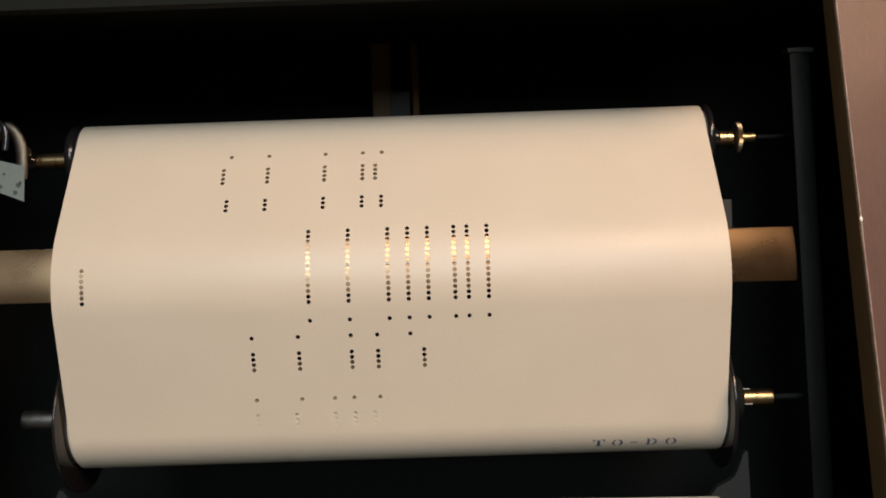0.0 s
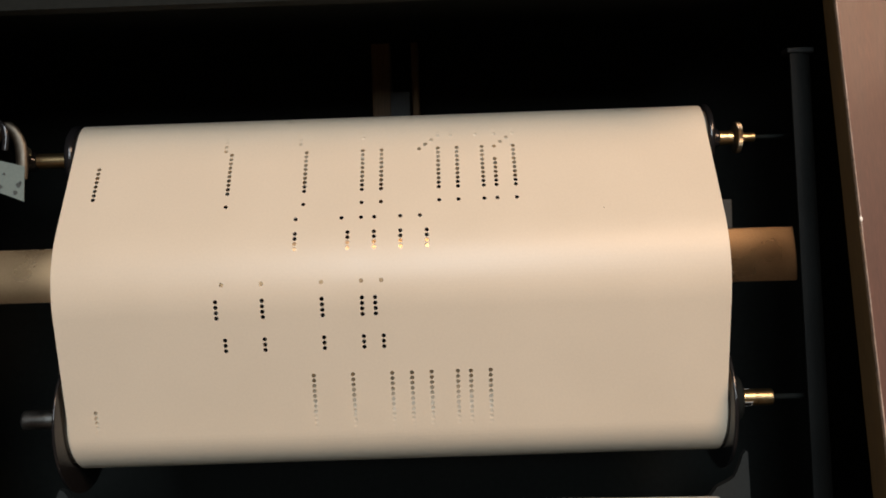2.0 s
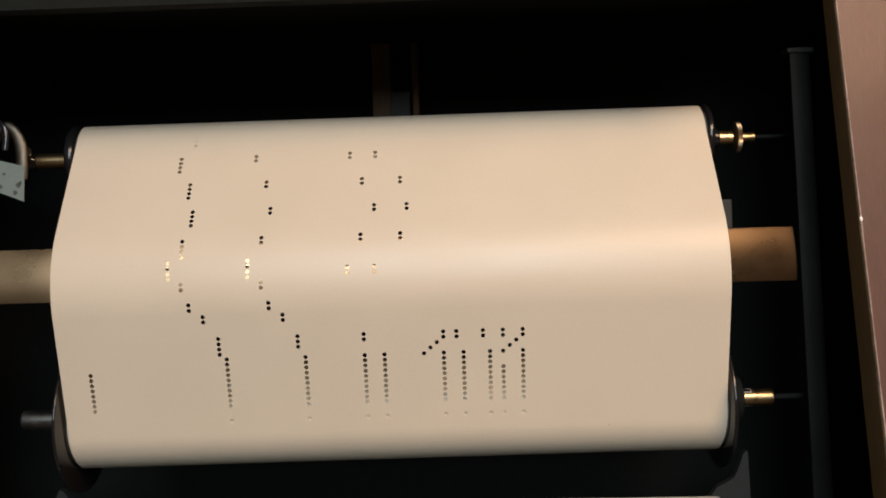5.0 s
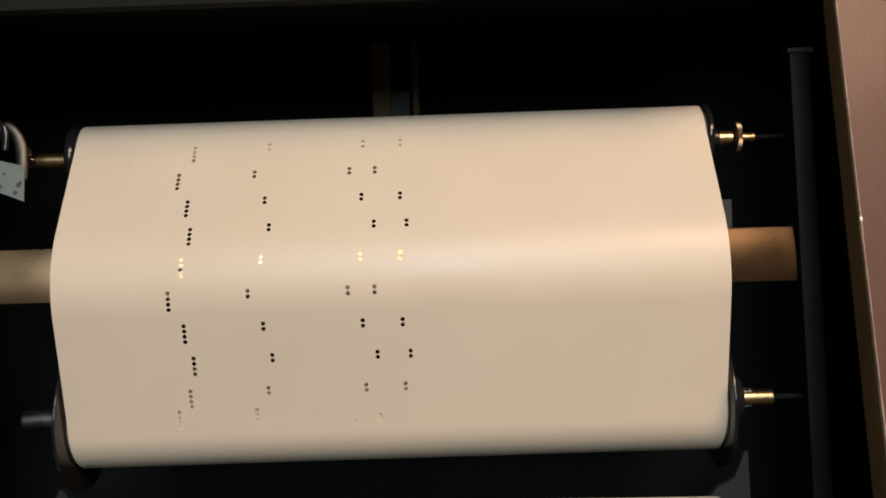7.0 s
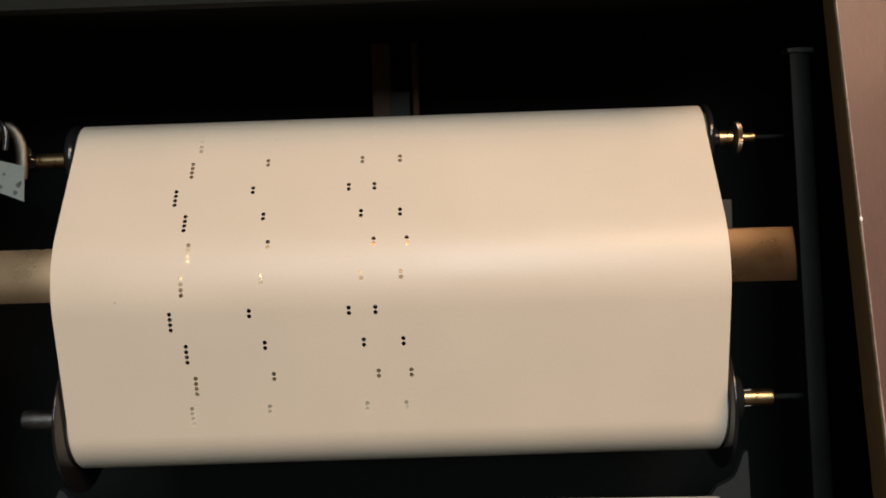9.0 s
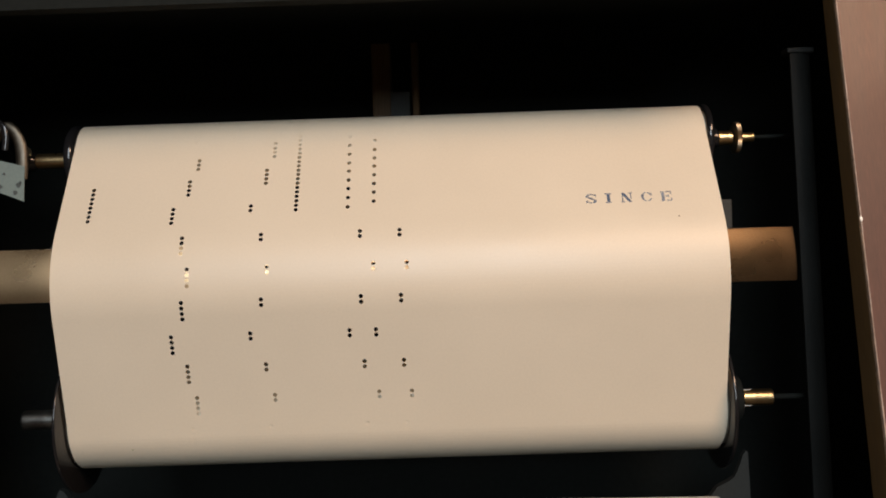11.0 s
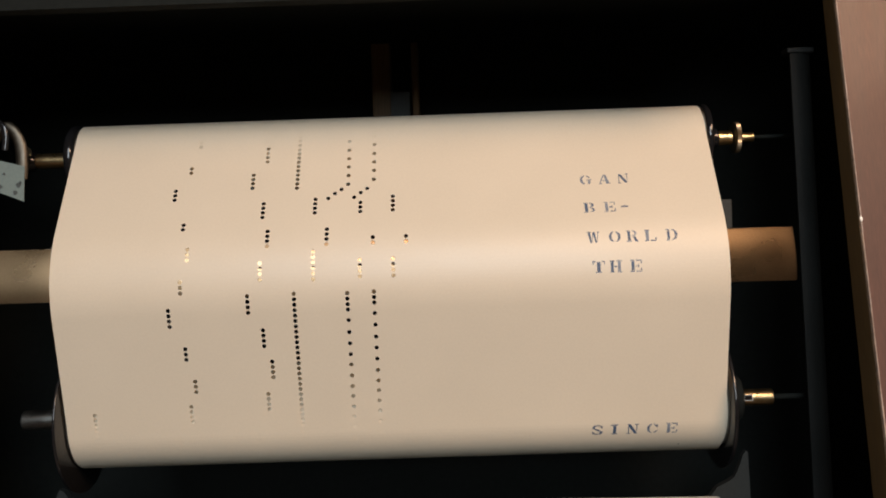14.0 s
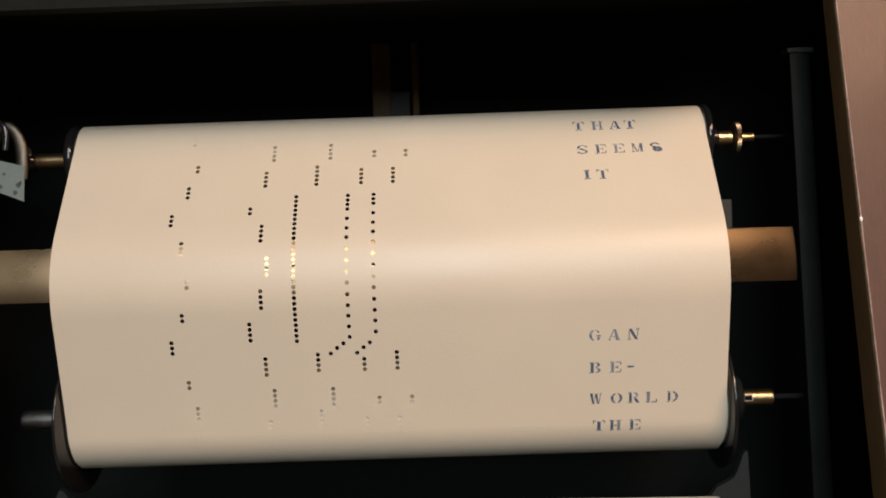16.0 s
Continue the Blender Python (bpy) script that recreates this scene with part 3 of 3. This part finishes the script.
part("screw", lathe(rounded(-0.1690, -0.1655, 0.0022, 0.0010), 24, at=(0, 0.036, 0.0505)), STEEL, lever, "small dark screw", smooth=True)
part("mount", box(-0.206, -0.182, 0.036, 0.060, 0.034, 0.046), BLACK, lever, "black mounting block", bevel=0.002)

card = thing("card_tag", "pale green card tag with dark specks beside the spool", "tag", (-0.1578, 0.012, 0.0401))
bm = slab([(-0.032, 0.0100), (0.0004, 0.0015), (-0.0004, -0.0138), (-0.032, -0.0010)], 0.0004)
part("card", bm, TAG, card)
for k, (x, z, r) in enumerate(((-0.0024, -0.0066, 0.0011), (-0.0040, -0.0098, 0.0010), (-0.0105, -0.0070, 0.0010), (-0.0017, -0.0055, 0.0007), (-0.0085, -0.0015, 0.0006))):
    bm = slab([(x + r * (1 + 0.3 * math.sin(3 * a + k)) * math.cos(a), z + r * math.sin(a)) for a in (i * math.pi / 6 for i in range(12))], 0.0001)
    part("dark_mark", bm, TAG_MARK, card, "dark printed spot").location.y = -0.0002


# ---- piano case front round the spool box ----
def case_front():
    tilt = Matrix.Rotation(radians(-9.5), 4, "X")
    st = thing("case_panel", "reddish varnished wooden case panel with a painted edge highlight", "panel", (0, -0.022, 0))
    st.matrix_world = Matrix.Translation((-0.0011, -0.022, 0)) @ Matrix.Rotation(radians(-0.4), 4, "Y") @ tilt
    part("board", box(0.1898, 0.50, 0.0, 0.006, -0.40, 0.125), WALNUT, st)
    bm = box(0.1892, 0.18965, 0.0018, 0.0118, -0.40, 0.125)
    for v in bm.verts:
        if v.co.y > 0.01:
            v.co.y += 0.0225 * (0.1 - v.co.z)
    part("inner_edge", bm, EDGE_WOOD, st, "brown wooden inner edge")
    # the arris between face and edge, its highlight painted pale, uneven along its height
    bm, rings, n = bmesh.new(), [], 140
    for k in range(n + 1):
        z = -0.40 + 0.525 * k / n
        w = 0.00025 + 0.00020 * noise.noise((z * 60, 0, 3)) + 0.00012 * noise.noise((z * 300, 1, 3))
        rings.append([bm.verts.new(v) for v in ((0.18925, 0.0016, z), (0.1892, 0.0009, z), (0.18935, -0.0001, z), (0.1895 + w, -0.0003, z), (0.1896 + w, 0.0004, z), (0.18975, 0.0016, z))])
    for p, q in zip(rings, rings[1:]):
        for k in range(6):
            m = (k + 1) % 6
            bm.faces.new((p[k], p[m], q[m], q[k]))
    bm.faces.new(rings[0][::-1])
    bm.faces.new(rings[-1])
    bmesh.ops.recalc_face_normals(bm, faces=bm.faces)
    part("edge_highlight", bm, EDGE_HIGHLIGHT, st, "painted pale highlight along the panel's edge", smooth=True)
    # nick in the arris; its glint is put into the white colour
    bm = bmesh.new()
    bmesh.ops.create_icosphere(bm, subdivisions=2, radius=0.0008, matrix=Matrix.Translation((0.1895, -0.0002, 0.0048)) @ Matrix.Diagonal((0.8, 0.5, 1.4, 1)))
    part("nick_glint", bm, PALE_WHITE, st, "nick in the edge with its highlight painted white", smooth=True)
    return st


case_front()
structure("case_rail_top", box(-0.60, 0.172, -0.034, -0.002, 0.1135, 0.60), WALNUT, "reddish varnished wooden case front above")
structure("case_rail_bottom", box(-0.60, 0.60, -0.02, 0.0, -0.60, -0.26), WALNUT, "reddish varnished wooden case front below")
structure("case_stile_left", box(-0.60, -0.196, -0.02, -0.002, -0.26, 0.110), WALNUT, "reddish varnished wooden case front beside")

# ---- the room that closes the place ----
structure("floor", box(-2.0, 2.2, -2.2, 0.5, -1.22, -1.20), ROOM_FLOOR, "brown wooden room floor")
structure("ceiling", box(-2.0, 2.2, -2.2, 0.5, 2.10, 2.12), ROOM_WALL, "warm plaster ceiling")
structure("wall_front", box(-2.0, 2.2, 0.5, 0.52, -1.20, 2.10), ROOM_WALL, "warm plaster wall")
structure("wall_left", box(-2.02, -2.0, -2.2, 0.5, -1.20, 2.10), ROOM_WALL, "warm plaster wall")
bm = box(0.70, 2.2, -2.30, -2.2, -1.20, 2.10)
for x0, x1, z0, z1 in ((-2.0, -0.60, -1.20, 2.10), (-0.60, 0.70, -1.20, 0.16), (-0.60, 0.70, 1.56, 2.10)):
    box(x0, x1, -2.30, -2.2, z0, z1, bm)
structure("wall_behind", bm, ROOM_WALL, "warm plaster wall with an added window opening")
# window out of view, added as a source for the cool fill light
fill_window = tagged(thing("fill_window", "unseen white two-pane window added for the fill light", "window", (0.05, -2.29, 0.86)), kind="structure")
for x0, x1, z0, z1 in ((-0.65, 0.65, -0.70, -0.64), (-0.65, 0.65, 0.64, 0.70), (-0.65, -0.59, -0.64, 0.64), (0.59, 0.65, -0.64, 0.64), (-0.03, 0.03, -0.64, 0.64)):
    part("window_frame", box(x0, x1, 0.0, 0.05, z0, z1), PALE_WHITE, fill_window)
part("window_sill", box(-0.70, 0.70, 0.092, 0.16, -0.74, -0.705), PALE_WHITE, fill_window)
pendant = thing("pendant_lamp", "long warm pendant lamp hanging from the ceiling", "lamp", LAMP_AT)
pendant.matrix_world = look(LAMP_AT, (0, 0, 0))
part("housing", box(-0.27, 0.27, -0.12, 0.12, 0.006, 0.05), ROOM_WALL, pendant, "pale lamp housing", bevel=0.01)
for x in (-0.22, 0.22):
    cord = part("cord", lathe([(0, 0.003), (1.56, 0.003)], 10), BLACK, pendant, "black lamp cord")
    cord.matrix_local = pendant.matrix_world.inverted() @ Matrix.Translation(LAMP_AT + Vector((x, -0.02, 0.05))) @ Matrix.Rotation(radians(-90), 4, "Y")
structure("wall_right", box(2.2, 2.22, -2.2, 0.5, -1.20, 2.10), ROOM_WALL, "warm plaster wall")


# ---- everything that moves ----
def motions():
    for ob, q in STRIPS:
        rows, t = [], 0.0
        while True:
            s = q + run(t)
            rows.append((t, strip_pose(s, drift(t), t)))
            if t >= 16.0:
                break
            t = min(16.0, round(t + 0.1, 3))
        walk(ob, rows)
    for ob, y, z, r, first, slide in ((supply, Y1, Z1, R1, 0.0, 1), (take_up, Y2, Z2, R2, -2.06, 0)):
        walk(ob, [(k / 5, Matrix.Translation((slide * drift(k / 5), y, z)) @ Matrix.Rotation(first + run(k / 5) / r, 4, "X")) for k in range(81)])


motions()
